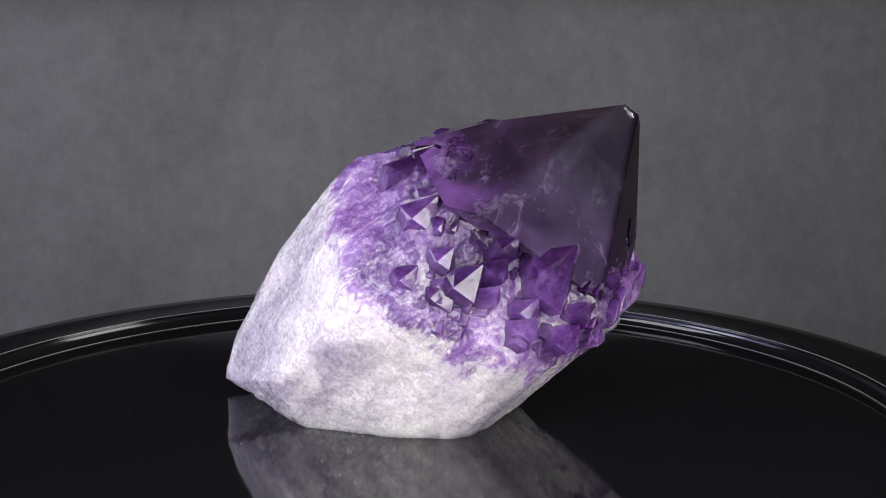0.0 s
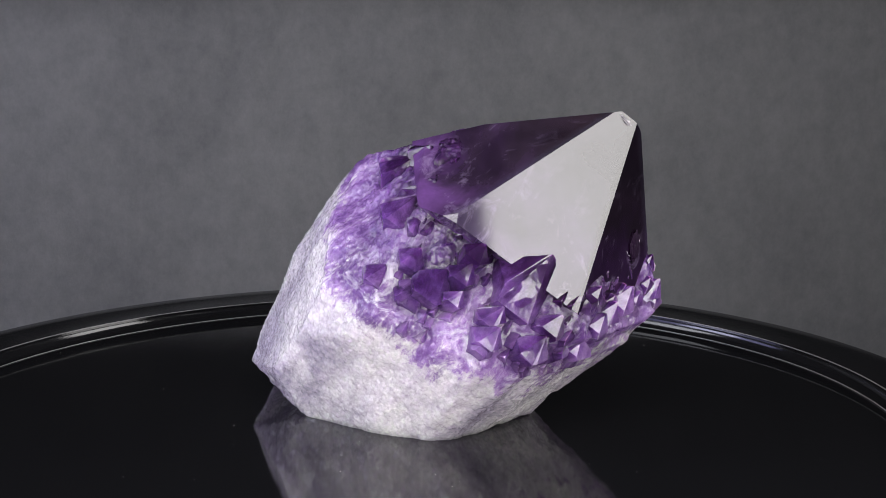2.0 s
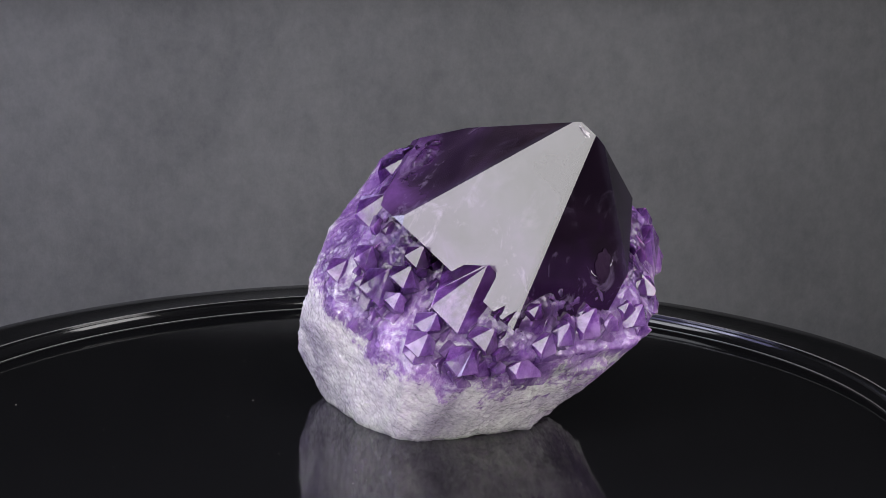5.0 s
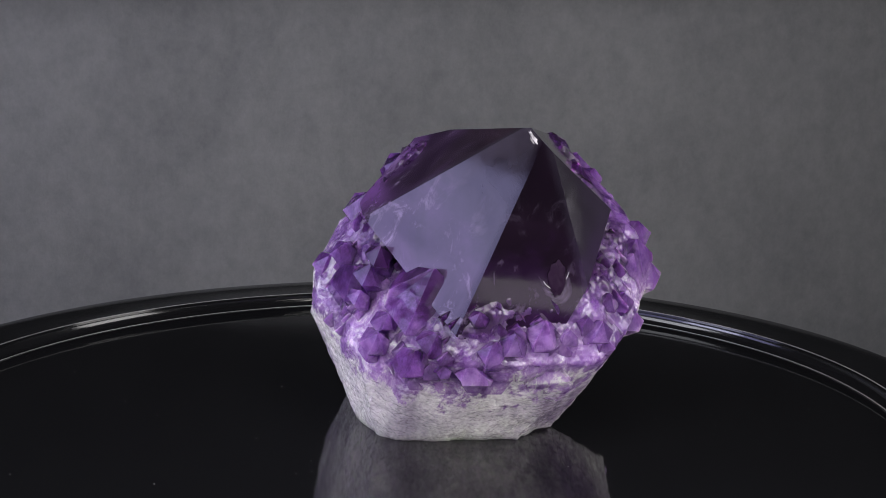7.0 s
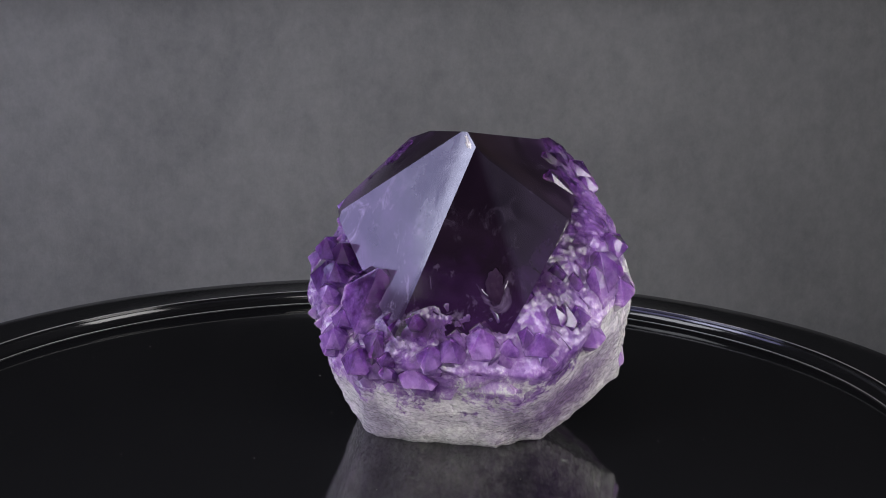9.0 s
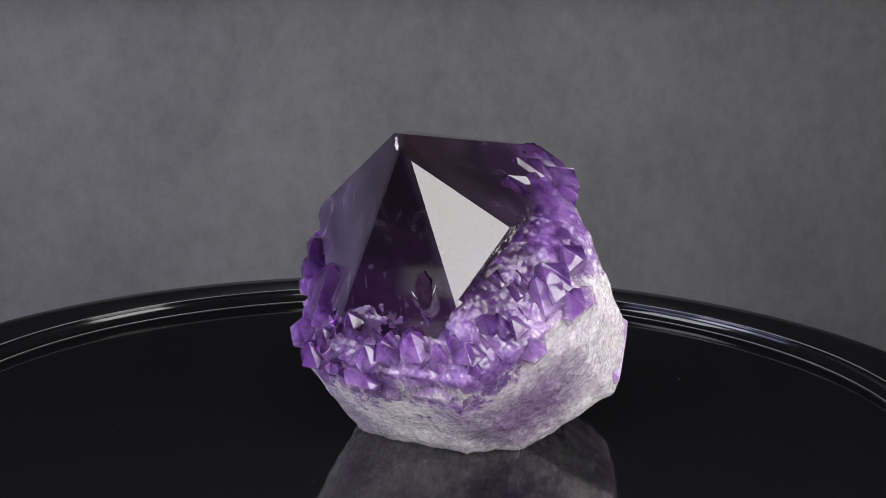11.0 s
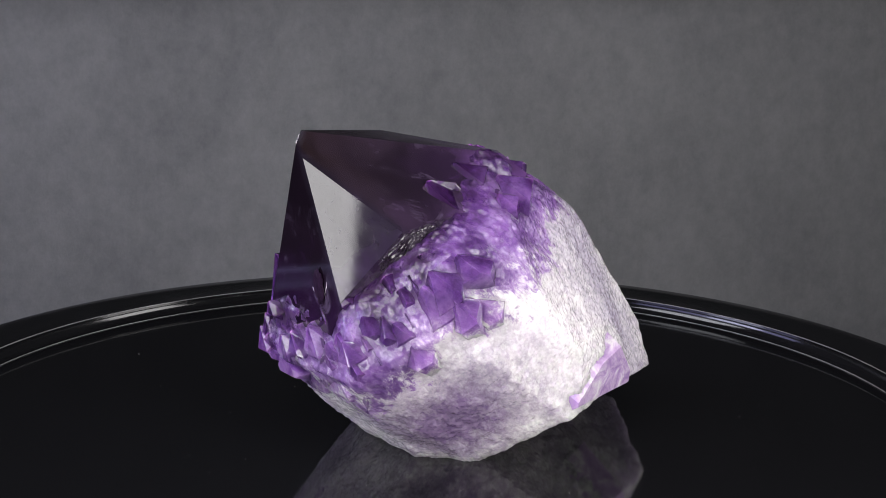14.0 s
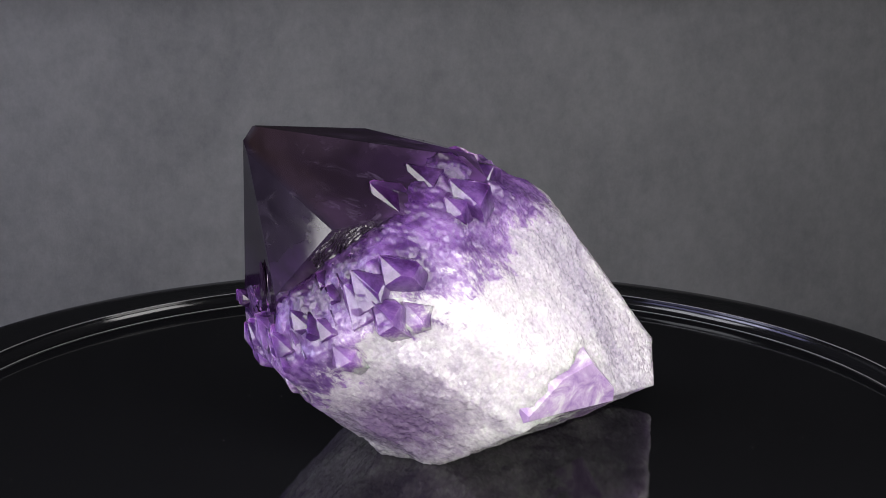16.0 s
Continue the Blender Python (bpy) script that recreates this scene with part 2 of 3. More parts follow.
def tray_material():
    mat, nodes, links, bsdf = material("black_gloss_plastic")
    co = coords(nodes)
    smear = noise_tex(nodes, links, co, 14, 5, 0.6, 0.4)
    bsdf.inputs["Base Color"].default_value = (0.005, 0.005, 0.006, 1)
    links.new(ramp(nodes, links, smear, [(0.35, (0.045, 0.045, 0.045)), (0.7, (0.10, 0.10, 0.10))]), bsdf.inputs["Roughness"])
    bsdf.inputs["IOR"].default_value = 1.43
    return mat


def lip_material():
    mat, nodes, links, bsdf = material("black_satin_plastic")
    co = coords(nodes)
    smear = noise_tex(nodes, links, co, 60, 5, 0.6, 0.4)
    bsdf.inputs["Base Color"].default_value = (0.006, 0.006, 0.007, 1)
    links.new(ramp(nodes, links, smear, [(0.35, (0.09, 0.09, 0.09)), (0.7, (0.14, 0.14, 0.14))]), bsdf.inputs["Roughness"])
    return mat


def backdrop_material():
    mat, nodes, links, bsdf = material("mottled_grey_backdrop")
    co = coords(nodes)
    stretch = nodes.new("ShaderNodeMapping")
    stretch.inputs["Scale"].default_value = (1.0, 1.0, 0.8)
    links.new(co, stretch.inputs["Vector"])
    big = noise_tex(nodes, links, stretch.outputs[0], 6, 4, 0.5, 0.0)
    weave = noise_tex(nodes, links, stretch.outputs[0], 60, 8, 0.8, 0.0)
    tone = maths(nodes, links, "ADD", maths(nodes, links, "MULTIPLY", big, 0.5), maths(nodes, links, "MULTIPLY", weave, 0.5))
    links.new(ramp(nodes, links, tone, [(0.38, (0.335, 0.335, 0.343)), (0.5, (0.422, 0.42, 0.427)), (0.62, (0.505, 0.501, 0.509))]), bsdf.inputs["Base Color"])
    bsdf.inputs["Roughness"].default_value = 0.9
    bump(nodes, links, weave, 0.3, 0.002, bsdf)
    return mat


def plain_material(name, colour, roughness, spread=0.15, scale=8):
    mat, nodes, links, bsdf = material(name)
    co = coords(nodes)
    n = noise_tex(nodes, links, co, scale, 5, 0.6)
    lo, hi = tuple(c * (1 - spread) for c in colour), tuple(c * (1 + spread) for c in colour)
    links.new(ramp(nodes, links, n, [(0.3, lo), (0.7, hi)]), bsdf.inputs["Base Color"])
    bsdf.inputs["Roughness"].default_value = roughness
    return mat


MATRIX, POINT, LILAC = matrix_material(), point_material(), lilac_material()
DRUSE = druse_material()
BREAK = break_material("broken_smoky_quartz", [(0.38, (0.010, 0.006, 0.012)), (0.60, (0.030, 0.022, 0.036)), (0.80, (0.14, 0.12, 0.15))])
CHIP = break_material("chipped_quartz", [(0.34, (0.03, 0.025, 0.03)), (0.50, (0.25, 0.23, 0.26)), (0.66, (0.65, 0.62, 0.66))])
PIT = plain_material("painted_pit_dark", (0.012, 0.004, 0.016), 0.6)
PIT.node_tree.nodes["Principled BSDF"].inputs["Specular IOR Level"].default_value = 0.1
TRAY, LIP, BACKDROP = tray_material(), lip_material(), backdrop_material()
STUDIO = plain_material("grey_studio_paint", (0.30, 0.30, 0.31), 0.9)
DARK = plain_material("dark_studio_paint", (0.07, 0.07, 0.073), 0.9)
TABLE = plain_material("black_table_cloth", (0.015, 0.015, 0.016), 0.9, 0.3, 40)
# grey that paints the glint lines along the tray lip
EDGE_GLINT = plain_material("edge_glint_grey", (0.16, 0.16, 0.165), 0.30, 0.35, 25)
DUST = plain_material("pale_dust", (0.35, 0.34, 0.33), 0.8)


# ---- mesh helpers ----
def mesh_of(name, bm, mat, smooth=False):
    me = bpy.data.meshes.new(name)
    bm.normal_update()
    bm.to_mesh(me)
    bm.free()
    me.materials.append(mat)
    if smooth:
        me.polygons.foreach_set("use_smooth", [True] * len(me.polygons))
    return me


def part(name, bm, mat, parent, label="", smooth=False):
    ob = new(name, mesh_of(name, bm, mat, smooth))
    ob.parent = parent
    return tagged(ob, label)


def polyhedron(planes, size=0.3):
    """The solid inside all planes (normal, distance from the origin)."""
    bm = bmesh.new()
    bmesh.ops.create_cube(bm, size=size)
    for n, d in planes:
        n = Vector(n).normalized()
        geom = bm.verts[:] + bm.edges[:] + bm.faces[:]
        cut = bmesh.ops.bisect_plane(bm, geom=geom, dist=1e-7, plane_co=n * d, plane_no=n, clear_outer=True)
        edges = [e for e in cut["geom_cut"] if isinstance(e, bmesh.types.BMEdge)]
        if edges:
            bmesh.ops.holes_fill(bm, edges=edges)
    bmesh.ops.recalc_face_normals(bm, faces=bm.faces[:])
    return bm


def box_bm(x0, x1, y0, y1, z0, z1):
    bm = bmesh.new()
    bmesh.ops.create_cube(bm, size=1)
    for v in bm.verts:
        v.co = Vector(((x0 + x1) / 2 + v.co.x * (x1 - x0), (y0 + y1) / 2 + v.co.y * (y1 - y0), (z0 + z1) / 2 + v.co.z * (z1 - z0)))
    return bm


def structure(name, bm, mat, label, category):
    return tagged(new(name, mesh_of(name, bm, mat)), label, category, kind="structure")


# ---- the studio ----
def build_studio():
    structure("table", box_bm(-0.3, 0.3, -0.2, 0.14, -0.8, -0.05), TABLE, "narrow table draped to the floor in black cloth", "table")
    structure("floor", box_bm(-2, 2, -2, 2, -0.9, -0.8), DARK, "dark painted studio floor round the table", "floor")
    structure("ceiling", box_bm(-2, 2, -2, 2, 1.8, 1.9), DARK, "dark painted studio ceiling above the table", "ceiling")
    for name, b, mat in (("wall_north", (-2, 2, 2, 2.1), DARK), ("wall_south", (-2, 2, -2.1, -2), STUDIO), ("wall_east", (2, 2.1, -2, 2), STUDIO), ("wall_west", (-2.1, -2, -2, 2), STUDIO)):
        structure(name, box_bm(*b, -0.8, 1.8), mat, "plain painted studio wall in half shade", "wall")


def build_backdrop():
    bm = bmesh.new()
    cols, rows = 60, 16
    grid = []
    for j in range(rows + 1):
        row = []
        for i in range(cols + 1):
            x = -1.1 + 2.2 * i / cols
            z = -0.8 + 0.92 * j / rows
            y = 0.70 + 0.18 * max(0.0, x) ** 1.3 - 0.08 * max(0.0, -x) ** 1.5 + 0.004 * noise.noise((x * 3, z * 2, 0.3))
            row.append(bm.verts.new((x, y, z)))
        grid.append(row)
    for j in range(rows):
        for i in range(cols):
            bm.faces.new((grid[j][i], grid[j][i + 1], grid[j + 1][i + 1], grid[j + 1][i]))
    front = bm.faces[:]
    bmesh.ops.solidify(bm, geom=front, thickness=0.004)
    return tagged(new("backdrop", mesh_of("backdrop", bm, BACKDROP, True)), "mottled dark grey fabric backdrop screen standing behind the tray", "backdrop", kind="structure")


# ---- the turntable tray ----
def revolve(profile, steps=192):
    bm = bmesh.new()
    rings = []
    for r, z in profile:
        if r == 0:
            rings.append([bm.verts.new((0, 0, z))])
        else:
            rings.append([bm.verts.new((r * math.cos(2 * math.pi * k / steps), r * math.sin(2 * math.pi * k / steps), z)) for k in range(steps)])
    for a, b in zip(rings, rings[1:]):
        for k in range(steps):
            j = (k + 1) % steps
            if len(a) == 1:
                bm.faces.new((a[0], b[k], b[j]))
            elif len(b) == 1:
                bm.faces.new((a[k], b[0], a[j]))
            else:
                bm.faces.new((a[k], b[k], b[j], a[j]))
    bmesh.ops.recalc_face_normals(bm, faces=bm.faces[:])
    return bm


RIM_IN, RIM_OUT, RIM_HIGH = 0.1415, 0.1628, 0.0043


def arc(r, z, radius, a0, a1, n):
    return [(r + radius * math.cos(radians(a0 + (a1 - a0) * k / n)), z + radius * math.sin(radians(a0 + (a1 - a0) * k / n))) for k in range(n + 1)]


def build_tray():
    tray = tagged(new("turntable_tray"), "round glossy black plastic turntable tray with raised lip", "tray")
    top = [(0, 0), (0.05, 0), (0.1, 0), (0.13, 0), (RIM_IN - 0.0016, 0), (RIM_IN - 0.0013, 0), (RIM_IN - 0.0010, 0)]
    part("tray_floor", revolve(top + [(RIM_IN - 0.0009, -0.0002), (RIM_IN - 0.0009, -0.004), (0.1, -0.004), (0, -0.004)]), TRAY, tray, "flat mirror-black tray floor", True)
    # the steep wall of the lip and its rounded edge
    lip = [(RIM_IN - 0.0008, -0.004), (RIM_IN - 0.0008, -0.0001), (RIM_IN - 0.0001, 0.0), (RIM_IN + 0.0002, 0.0003)]
    lip += [(RIM_IN - 0.0030 + 0.0050 * math.cos(radians(a)), 0.0041 - 0.0050 * math.sin(radians(a))) for a in range(48, -1, -4)]
    lip += arc(RIM_IN + 0.0025, 0.0041, 0.0005, 165, 85, 10)
    lip += [(RIM_OUT - 0.006, RIM_HIGH + 0.0004)]
    lip += arc(RIM_OUT - 0.0009, RIM_HIGH - 0.0003, 0.0009, 90, 0, 6)
    lip += [(RIM_OUT, -0.010), (RIM_OUT - 0.002, -0.012), (RIM_OUT - 0.006, -0.012), (RIM_IN, -0.0042), (RIM_IN - 0.0008, -0.0042)]
    part("lip", revolve(lip), LIP, tray, "raised rounded lip with bright edge glints", True)
    # two pale rings stand for the glints on the lip's edges
    for r, z, name, label in ((RIM_IN + 0.00215, 0.0044, "upper_glint", "thin pale ring painted as a glint on the lip edge"), (RIM_IN - 0.0004, 0.0001, "lower_glint", "thin pale ring painted as a glint at the lip foot")):
        part(name, revolve(arc(r, z, 0.00018, -90, 270, 8)), EDGE_GLINT, tray, label, True)
    part("pedestal", revolve([(0, -0.0042), (0.09, -0.0042), (0.09, -0.030), (0.11, -0.046), (0.11, -0.049), (0, -0.049)], 64), TRAY, tray, "black turntable drum under the tray")
    rng = random.Random(5)
    bm = bmesh.new()
    for k in range(60):
        r, a = RIM_IN * math.sqrt(rng.random()) * 0.98, rng.random() * 2 * math.pi
        s = rng.uniform(0.00004, 0.00013) * (1.6 if rng.random() < 0.15 else 1)
        c = Vector((r * math.cos(a), r * math.sin(a), s * 0.5))
        turn = Matrix.Rotation(rng.random() * 6, 4, "Z") @ Matrix.Diagonal((rng.uniform(0.7, 2.2), 1, 0.6, 1))
        bmesh.ops.create_icosphere(bm, subdivisions=1, radius=s, matrix=Matrix.Translation(c) @ turn)
    tagged(part("dust", bm, DUST, tray, "pale dust specks on the black tray"), kind="stuff")
    return tray


# ---- the amethyst ----
CENTRE = Vector((0.006, 0.011, 0.037))
# breakage planes of the lump: azimuth and height of the normal in degrees, distance from the centre in mm
BREAKS = ((97, 20, 37.6), (-147, 20, 40.7), (37, -37, 41.4), (-100, -21, 40.8), (136, 36, 40.4), (91, -61, 41.9), (-25, -47, 40.1), (-178, 27, 45.6), (-130, 41, 39.2), (60, -10, 43.7), (-151, -52, 55.7), (141, 56, 40.0), (-111, -20, 41.9), (125, 2, 56.9), (-123, 31, 40.0), (93, 21, 37.3), (-67, -36, 43.7), (171, 40, 41.9), (86, -59, 41.0), (-91, 16, 43.3), (85, -6, 44.3), (41, -31, 41.9), (159, 75, 42.1), (10, -49, 41.8), (-42, -44, 41.7), (-153, 32, 40.7), (-176, 14, 54.5), (66, 16, 45.0), (-117, 1, 43.0), (125, 51, 40.5), (-135, -26, 53.1))
def body_planes():
    rows = []
    for a, e, mm in BREAKS:
        a, e = radians(a), radians(e)
        rows.append((Vector((math.cos(e) * math.cos(a), math.cos(e) * math.sin(a), math.sin(e))), mm / 1000))
    rows += [(face_normal(k), FACE_DISTANCE[k] + 0.0030 - face_normal(k).dot(CENTRE)) for k in range(6)]
    return rows


# where the lump ends under the point: one cut across, one falling away below the first face
SHOULDERS = ((AXIS - SIDE_V * 0.042, 0.0722), (AXIS + SIDE_U * 1.3 - SIDE_V * 0.28, 0.0735))
BODY = body_planes()
BODY_N = np.array([n for n, d in BODY])
BODY_D = np.array([d for n, d in BODY])


def body_radius(way, shoulder=True):
    """How far the lump reaches from its centre."""
    w = np.array(way)
    q = BODY_N @ w
    r = float(np.min(np.where(q > 1e-6, BODY_D / np.maximum(q, 1e-6), 9)))
    if shoulder:
        for n, d in SHOULDERS:
            q = n.dot(way)
            if q > 1e-6:
                far = (d - n.dot(CENTRE)) / q
                r = (r ** -22 + far ** -22) ** (-1 / 22) if far < 1.6 * r else r
    if way[2] < 0:
        r = min(r, -(CENTRE.z + 0.0003) / way[2])
    return r


def druse_zone(p):
    """0 in the white root, 1 where small purple crystals cover the lump."""
    h = BLUSH.dot(p) - BLUSH_AT + 0.010 * noise.noise(Vector(p) * 60)
    return min(1.0, max(0.0, (h + 0.002) / 0.012))


def crystal_planes(rng, lean, sharp):
    """Six end faces and six sides round a tip at the origin, inner radius 1, parallel to the lattice but for a small lean."""
    turn = Euler([radians(rng.gauss(0, lean)) for _ in range(3)]).to_matrix()
    planes = []
    for k in range(6):
        planes.append((turn @ face_normal(k), rng.uniform(-0.10, 0.02) if sharp else (rng.uniform(-0.45, -0.10) if k % 2 else rng.uniform(-0.05, 0.20))))
        side = SIDE_U * math.cos(k * math.pi / 3) + SIDE_V * math.sin(k * math.pi / 3)
        planes.append((turn @ side, rng.uniform(0.8, 1.2)))
    return planes, turn


def druse_seeds(rng, taken):
    """Places and sizes of the small crystals that cover the lump round the point."""
    seeds = list(taken)
    for _ in range(26000):
        z, a = rng.uniform(-1, 1), rng.uniform(0, 2 * math.pi)
        s = math.sqrt(1 - z * z)
        way = Vector((s * math.cos(a), s * math.sin(a), z))
        p = CENTRE + way * body_radius(way)
        if druse_zone(p) < 0.55 + 0.45 * rng.random() or p.z < 0.016:
            continue
        # the broken top carries none, the side of the first face few
        if AXIS.dot(p) > 0.062 and SIDE_V.dot(p) < -0.020 or p.x < 0.003:
            continue
        if SIDE_U.dot(p - CENTRE) > 0.016 and rng.random() < 0.5 or p.y > 0.026:
            continue
        near = min(1.0, max(0.0, (AXIS.dot(p) - 0.045) / 0.02))
        size = 0.0026 + (0.0014 + 0.0036 * near) * rng.random() ** 1.3
        if any((p - q).length < 0.52 * (size + r) for q, r, w in seeds):
            continue
        seeds.append((p, size, way))
    return seeds[len(taken):]


def build_root(parent):
    bm = bmesh.new()
    bmesh.ops.create_icosphere(bm, subdivisions=8, radius=1)
    for v in bm.verts:
        way = v.co.normalized()
        r = body_radius(way)
        p = CENTRE + way * r
        z = druse_zone(p)
        q = Vector((SIDE_U.dot(p), SIDE_V.dot(p), AXIS.dot(p) * 0.35))
        # broken splinters along the long axis, with chips between them
        long = noise.voronoi(q * 210)[0]
        chip = noise.voronoi(p * 420 + Vector((5, 2, 9)))[0]
        rough = 0.0008 * noise.noise(p * 90) + 0.0008 * (0.45 - min(0.9, long[0])) + 0.0005 * (0.45 - min(0.9, chip[0])) + 0.00022 * noise.noise(p * 1300)
        r += rough * (1 + 0.3 * z) - 0.0002 - 0.0019 * z
        v.co = CENTRE + way * r
        v.co.z = max(v.co.z, -0.0003)
    return part("root", bm, MATRIX, parent, "rough milky white quartz root blushing purple upward", True)


BREAK_N = (face_normal(2) * 0.8 + face_normal(3) * 0.25 - AXIS * 0.9).normalized()


def build_point(parent):
    planes = [(face_normal(k), FACE_DISTANCE[k]) for k in range(6)]
    upper = (face_normal(4) + face_normal(5)).normalized()
    planes += [(n, d + n.dot(CENTRE) - (0.0008 if n.dot(upper) > 0.3 else -0.0020)) for n, d in BODY[:-6] if n.dot(upper) > 0.3]
    planes += [(-AXIS, -0.0565)]
    # a break below the edge between the third and fourth face
    corner = Vector((0.0530, 0.0225, 0.0655))
    planes += [(BREAK_N, BREAK_N.dot(corner))]
    # the first face ends in a slanting edge against the small crystals
    edge = Vector((0.0275, -0.0240, 0.0540)) - Vector((0.0145, -0.0268, 0.0642))
    inward = edge.cross(face_normal(0)).normalized()
    if inward.dot(Vector((0.0500, -0.0145, 0.0500)) - Vector((0.0145, -0.0268, 0.0642))) > 0:
        inward = -inward
    lean = (inward * 0.97 + face_normal(0) * 0.22).normalized()
    planes += [(lean, lean.dot(Vector((0.0145, -0.0268, 0.0642))))]
    bm = polyhedron(planes)
    return part("crystal_point", bm, POINT, parent, "large dark smoky purple crystal point with mirror faces")


def knobbly(planes, centre, level, relief):
    """A solid inside planes about a centre, its skin moved out by relief(point, way)."""
    bm = bmesh.new()
    bmesh.ops.create_icosphere(bm, subdivisions=level, radius=1)
    cuts = [(Vector(n).normalized(), d) for n, d in planes]
    for v in bm.verts:
        way = v.co.normalized()
        r = min((d - n.dot(centre)) / n.dot(way) for n, d in cuts if n.dot(way) > 1e-4)
        p = centre + way * r
        v.co = p + way * relief(p, way)
    return bm


def build_breaks(parent):
    # rippled conchoidal break on the edge of the third face
    corner = Vector((0.0530, 0.0225, 0.0655))
    middle = corner - BREAK_N * 0.003 - AXIS * 0.001 + (face_normal(2) + face_normal(3)) * -0.0035
    planes = [(face_normal(k), FACE_DISTANCE[k] - 0.0009) for k in range(6)] + [(BREAK_N, BREAK_N.dot(corner) + 0.0002), (-AXIS, -AXIS.dot(middle) + 0.010)]
    planes += [(-BREAK_N, -BREAK_N.dot(middle) + 0.004)]
    for k in range(6):
        side = SIDE_U * math.cos(k * math.pi / 3 + 0.4) + SIDE_V * math.sin(k * math.pi / 3 + 0.4)
        planes.append((side, side.dot(middle) + 0.0100))

    def ripple(p, way):
        out = BREAK_N.dot(way)
        if out < 0.2:
            return 0.0
        d = SIDE_V.dot(p) * 0.5 + AXIS.dot(p) + 0.0015 * noise.noise(p * 250)
        return 0.0004 * math.sin(d * 4600) * out + 0.0005 * noise.noise(p * 380)
    part("conchoidal_break", knobbly(planes, middle, 6, ripple), BREAK, parent, "rippled glassy break on the crystal edge")
    # bruised tip
    middle = Vector((0.0559, -0.0024, 0.0853))
    along = (Vector((0.0543, -0.0025, 0.0886)) - Vector((0.0586, -0.0006, 0.0836))).normalized()
    bm = bmesh.new()
    bmesh.ops.create_icosphere(bm, subdivisions=3, radius=1)
    for v in bm.verts:
        way = v.co.normalized()
        q = way * 0.0009 + along * (way.dot(along) * 0.0022)
        v.co = middle + q * (1 + 0.55 * noise.cell(way * 3.1) * 0.5 + 0.25 * noise.noise(way * 4))
    part("bruised_tip", bm, CHIP, parent, "bright chipped tip")
    # small pit low on the second face: a flat blob, the hollow's shade its colour
    middle = Vector((0.0577, 0.0026, 0.0520)) + face_normal(1) * 0.0002
    bm = bmesh.new()
    bmesh.ops.create_icosphere(bm, subdivisions=4, radius=1)
    for v in bm.verts:
        way = v.co.normalized()
        q = Vector((way.x * 0.0024, way.y * 0.0020, way.z * 0.0040))
        q -= face_normal(1) * (face_normal(1).dot(q) * 0.8)
        v.co = middle + q * (1 + 0.4 * noise.noise(way * 2.2 + Vector((3, 1, 7))))
    pit = part("pit", bm, PIT, parent, "small pit painted dark on a flat blob, with a pale edge")
    # pale crescent along part of the pit's edge
    across = face_normal(1).cross(AXIS).normalized()
    up = across.cross(face_normal(1)).normalized() * -1
    spots = []
    for k in range(16):
        a = 0.3 + 2 * math.pi * k / 30
        wide = 1 + 0.22 * math.sin(2 * a + 0.7) + 0.14 * math.sin(3 * a + 2)
        spots.append(Vector((0.0577, 0.0026, 0.0525)) + across * (0.0026 * wide * math.cos(a)) + up * (0.0037 * wide * math.sin(a)))
    bm = bmesh.new()
    rings = []
    for k, c in enumerate(spots):
        c = c + face_normal(1) * (FACE_DISTANCE[1] - face_normal(1).dot(c))
        out = (c - (middle + face_normal(1) * (FACE_DISTANCE[1] - face_normal(1).dot(middle)))).normalized()
        thick = 0.00006 + 0.00010 * math.sin(k * 1.3) ** 2
        rings.append([bm.verts.new(c + out * (thick * math.cos(b)) + face_normal(1) * (thick * math.sin(b))) for b in (0, 1.571, 3.1416, 4.712)])
    for a, b in zip(rings, rings[1:]):
        for j in range(4):
            bm.faces.new((a[j], b[j], b[(j + 1) % 4], a[(j + 1) % 4]))
    bmesh.ops.recalc_face_normals(bm, faces=bm.faces[:])
    part("rim", bm, CHIP, pit, "thin pale crescent along the pit edge")


def crystal_bm(tip, radius, rng, lean, sharp):
    """A small crystal grown parallel to the large one: six end faces, six sides, all a little uneven."""
    planes, turn = crystal_planes(rng, lean, sharp)
    planes.append((-(turn @ AXIS), 1.27 + rng.uniform(1.8, 2.6)))
    bm = polyhedron(planes, 20)
    for v in bm.verts:
        depth = max(0.0, -AXIS.dot(v.co) - 1.2)
        v.co = tip + v.co * radius
        v.co += (CENTRE - v.co).normalized() * radius * depth * 0.7
    return bm


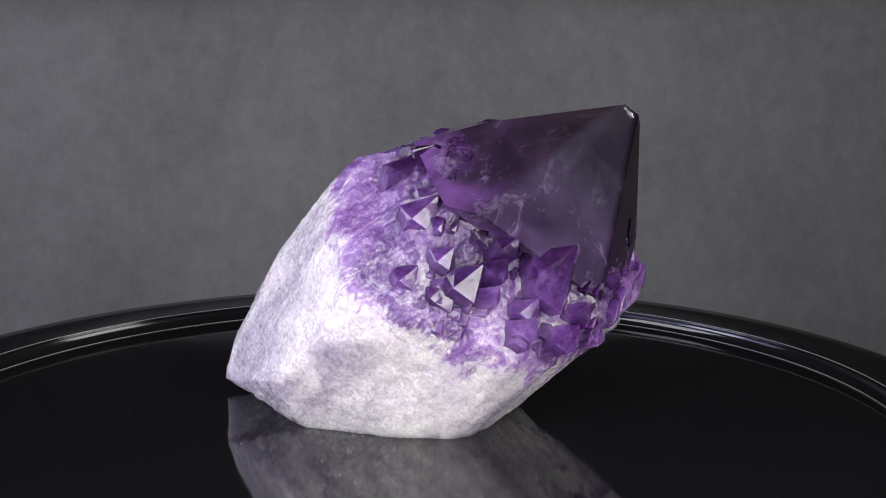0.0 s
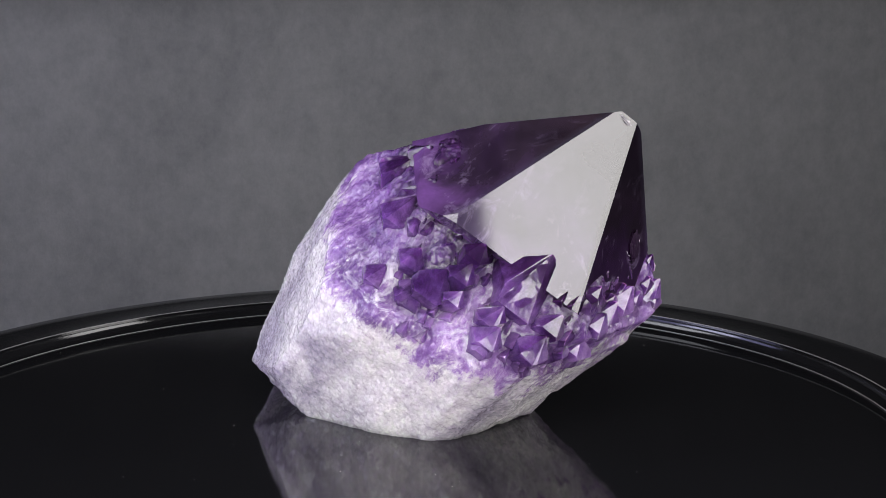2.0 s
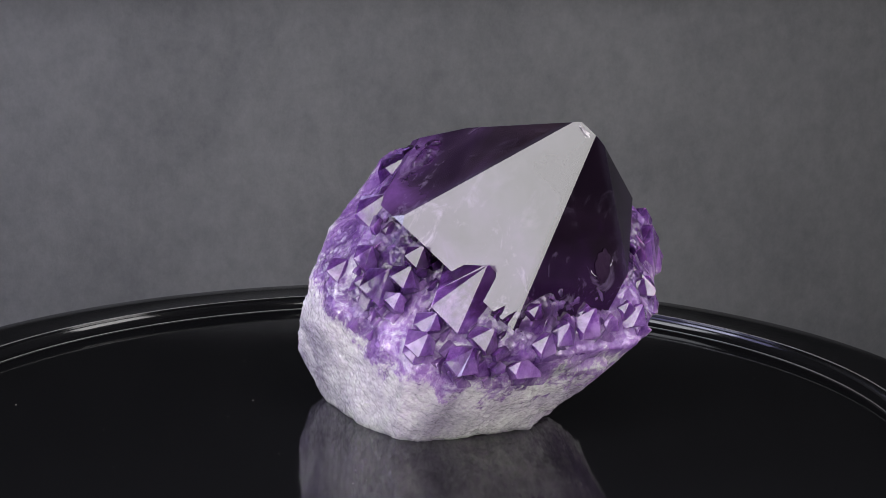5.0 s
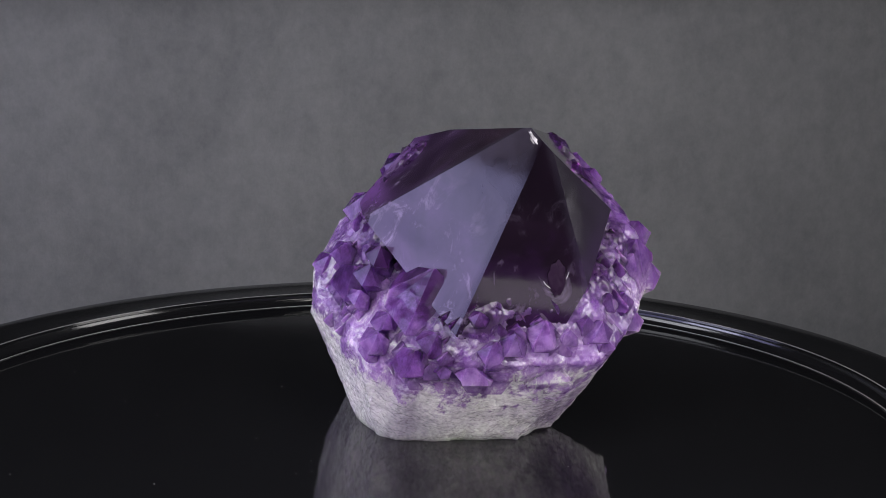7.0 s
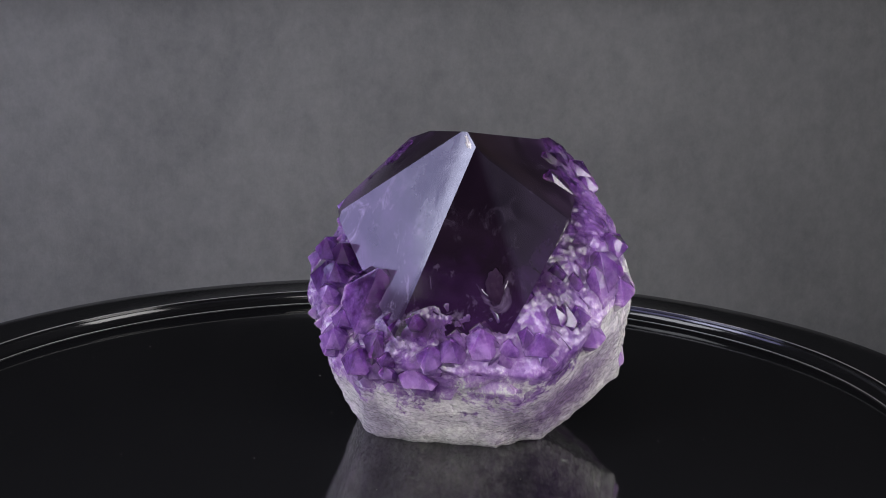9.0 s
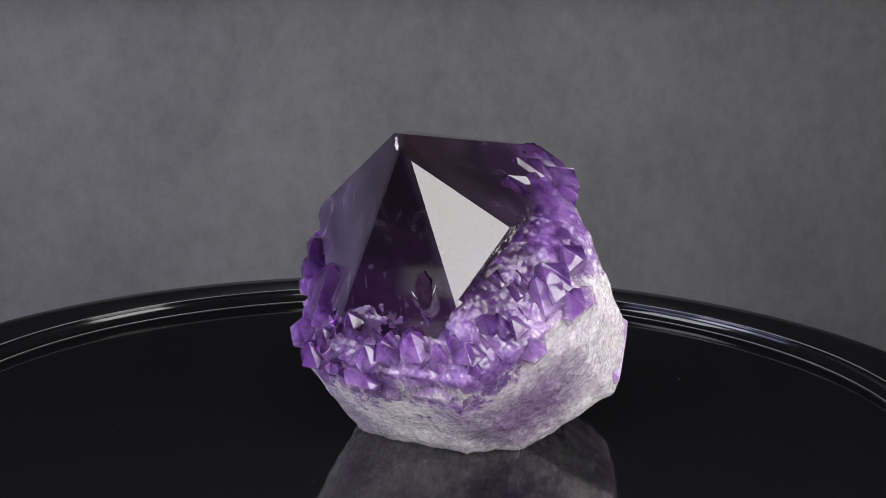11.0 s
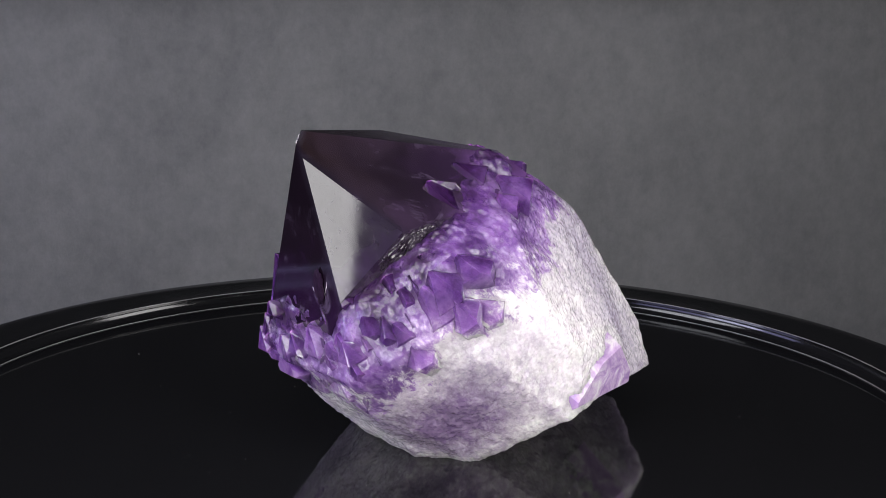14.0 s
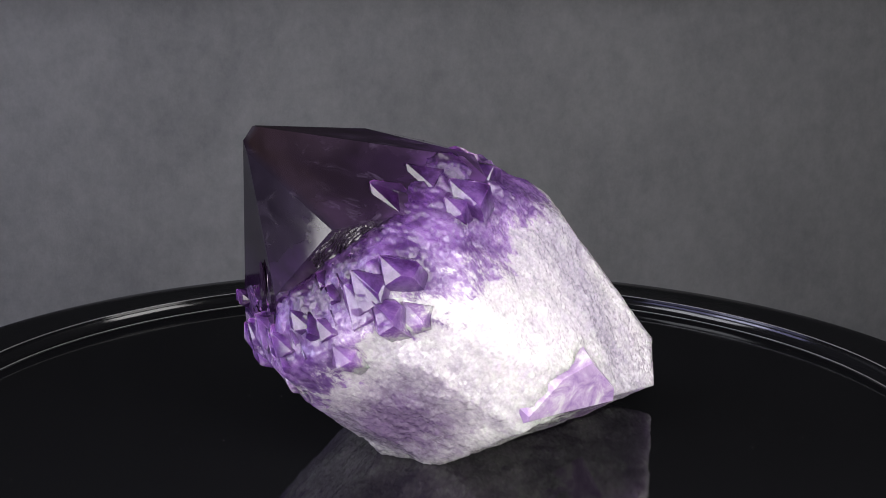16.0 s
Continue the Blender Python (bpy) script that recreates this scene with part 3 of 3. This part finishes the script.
def build_druse(parent):
    rng = random.Random(11)

    def plant(tip, radius, lean=1.0, sharp=False):
        part("small_crystal", crystal_bm(tip, radius, rng, lean, sharp), DRUSE, parent)

    # the ones that stand out: tip and inner radius in mm
    front = ((41.8, -21.2, 55.4, 11.0), (59.1, -0.8, 42.4, 5.0), (47.4, -14.5, 36.0, 4.5), (15.7, -30.0, 51.8, 5.0), (52.7, -15.9, 45.6, 2.5), (53.5, -12.3, 37.6, 4.0),
             (55.6, -7.9, 39.7, 4.0), (40.7, -27.0, 34.6, 4.5), (60.5, 9.0, 52.0, 2.5), (24.8, -19.7, 61.3, 3.5), (25.1, -27.6, 58.2, 3.0), (8.4, -28.6, 56.2, 3.5),
             (64.3, 11.7, 41.7, 4.0), (29.5, -31.2, 37.4, 4.0))
    right = ((25.8, 34.2, 76.6, 5.5), (15.3, 27.2, 79.6, 6.5), (31.0, 25.0, 80.2, 5.5), (41.2, 22.6, 76.8, 5.0), (44.0, 30.1, 64.5, 4.5), (47.3, 38.5, 50.7, 4.0), (55.2, 30.0, 58.5, 6.0), (50.3, 34.7, 61.6, 4.5),
             (59.8, 22.8, 46.0, 3.5), (62.1, 16.0, 47.6, 3.0), (59.0, 26.8, 40.6, 3.5), (54.0, 35.5, 51.8, 4.0), (27.9, 30.4, 74.7, 3.5), (29.9, 36.4, 72.7, 3.0), (56.3, 28.4, 54.8, 6.0))
    left = ((5.7, -20.0, 69.2, 6.0), (-1.4, -29.3, 51.7, 4.0), (6.2, -29.4, 48.3, 2.5), (10.0, -28.4, 48.6, 6.0), (30.4, -29.5, 42.3, 3.5), (28.0, -32.6, 34.3, 3.0),
            (0.1, -5.6, 77.4, 5.5), (22.4, -29.7, 53.2, 4.0), (44.8, -23.9, 39.5, 4.0), (20.2, -31.6, 46.4, 3.0))
    taken = []
    for x, y, z, r in front + right + left:
        tip = Vector((x, y, z)) / 1000
        tip += (CENTRE - tip).normalized() * (0.0014 if (x, y, z, r) in left else 0.0008 if (x, y, z, r) in right else 0.0004)
        plant(tip, r / 1000 * (1.1 if (x, y, z, r) in right else 1.0), 0.6, True)
        taken.append((tip - AXIS * 0.0009 * r, 0.0008 * r, None))
    for p, size, way in druse_seeds(rng, taken)[:250]:
        plant(p + AXIS * size * 0.80 - way * size * rng.uniform(0.60, 0.95), size, 0.7 if rng.random() < 0.85 else 6.0)


def build_amethyst():
    thing = tagged(new("amethyst_specimen"), "amethyst crystal with dark purple point and white quartz root", "crystal")
    build_point(thing)
    build_root(thing)
    middle = Vector((0.003, 0.0485, 0.0205))
    cuts = (((0.10, 0.97, -0.2), 6.2), ((-0.9, 0.35, 0.1), 17.0), ((0.9, 0.35, -0.2), 15.5), ((0.1, 0.5, -0.85), 7.0), ((0.25, 0.45, 0.85), 8.5), ((-0.55, 0.6, 0.55), 12.0), ((0.5, 0.75, 0.4), 9.5), ((0, -1, 0), 8.0))
    lump = polyhedron([(n, mm / 1000) for n, mm in cuts])
    for v in lump.verts:
        v.co += middle
    part("side_crystal", lump, LILAC, thing, "clear pale lilac broken crystal face")
    build_breaks(thing)
    build_druse(thing)
    return thing


build_studio()
build_backdrop()
tray = build_tray()
amethyst = build_amethyst()


def motions():
    times = [k * 0.5 for k in range(33)]
    # the tray sits a little askew on its drum and the drum leans a little
    leaning = pose(0, 0, 0, -1.486, 0.668, 0)
    askew = pose(0, 0, 0, -0.968, -0.039, 0) @ pose(-0.0073, -0.0028, 0)
    walk(tray, [(t, leaning @ pose(0, 0, 0, 0, 0, -TURN * t) @ askew) for t in times])
    walk(amethyst, [(t, pose(0, 0, 0, 0, 0, -TURN * t)) for t in times])


motions()
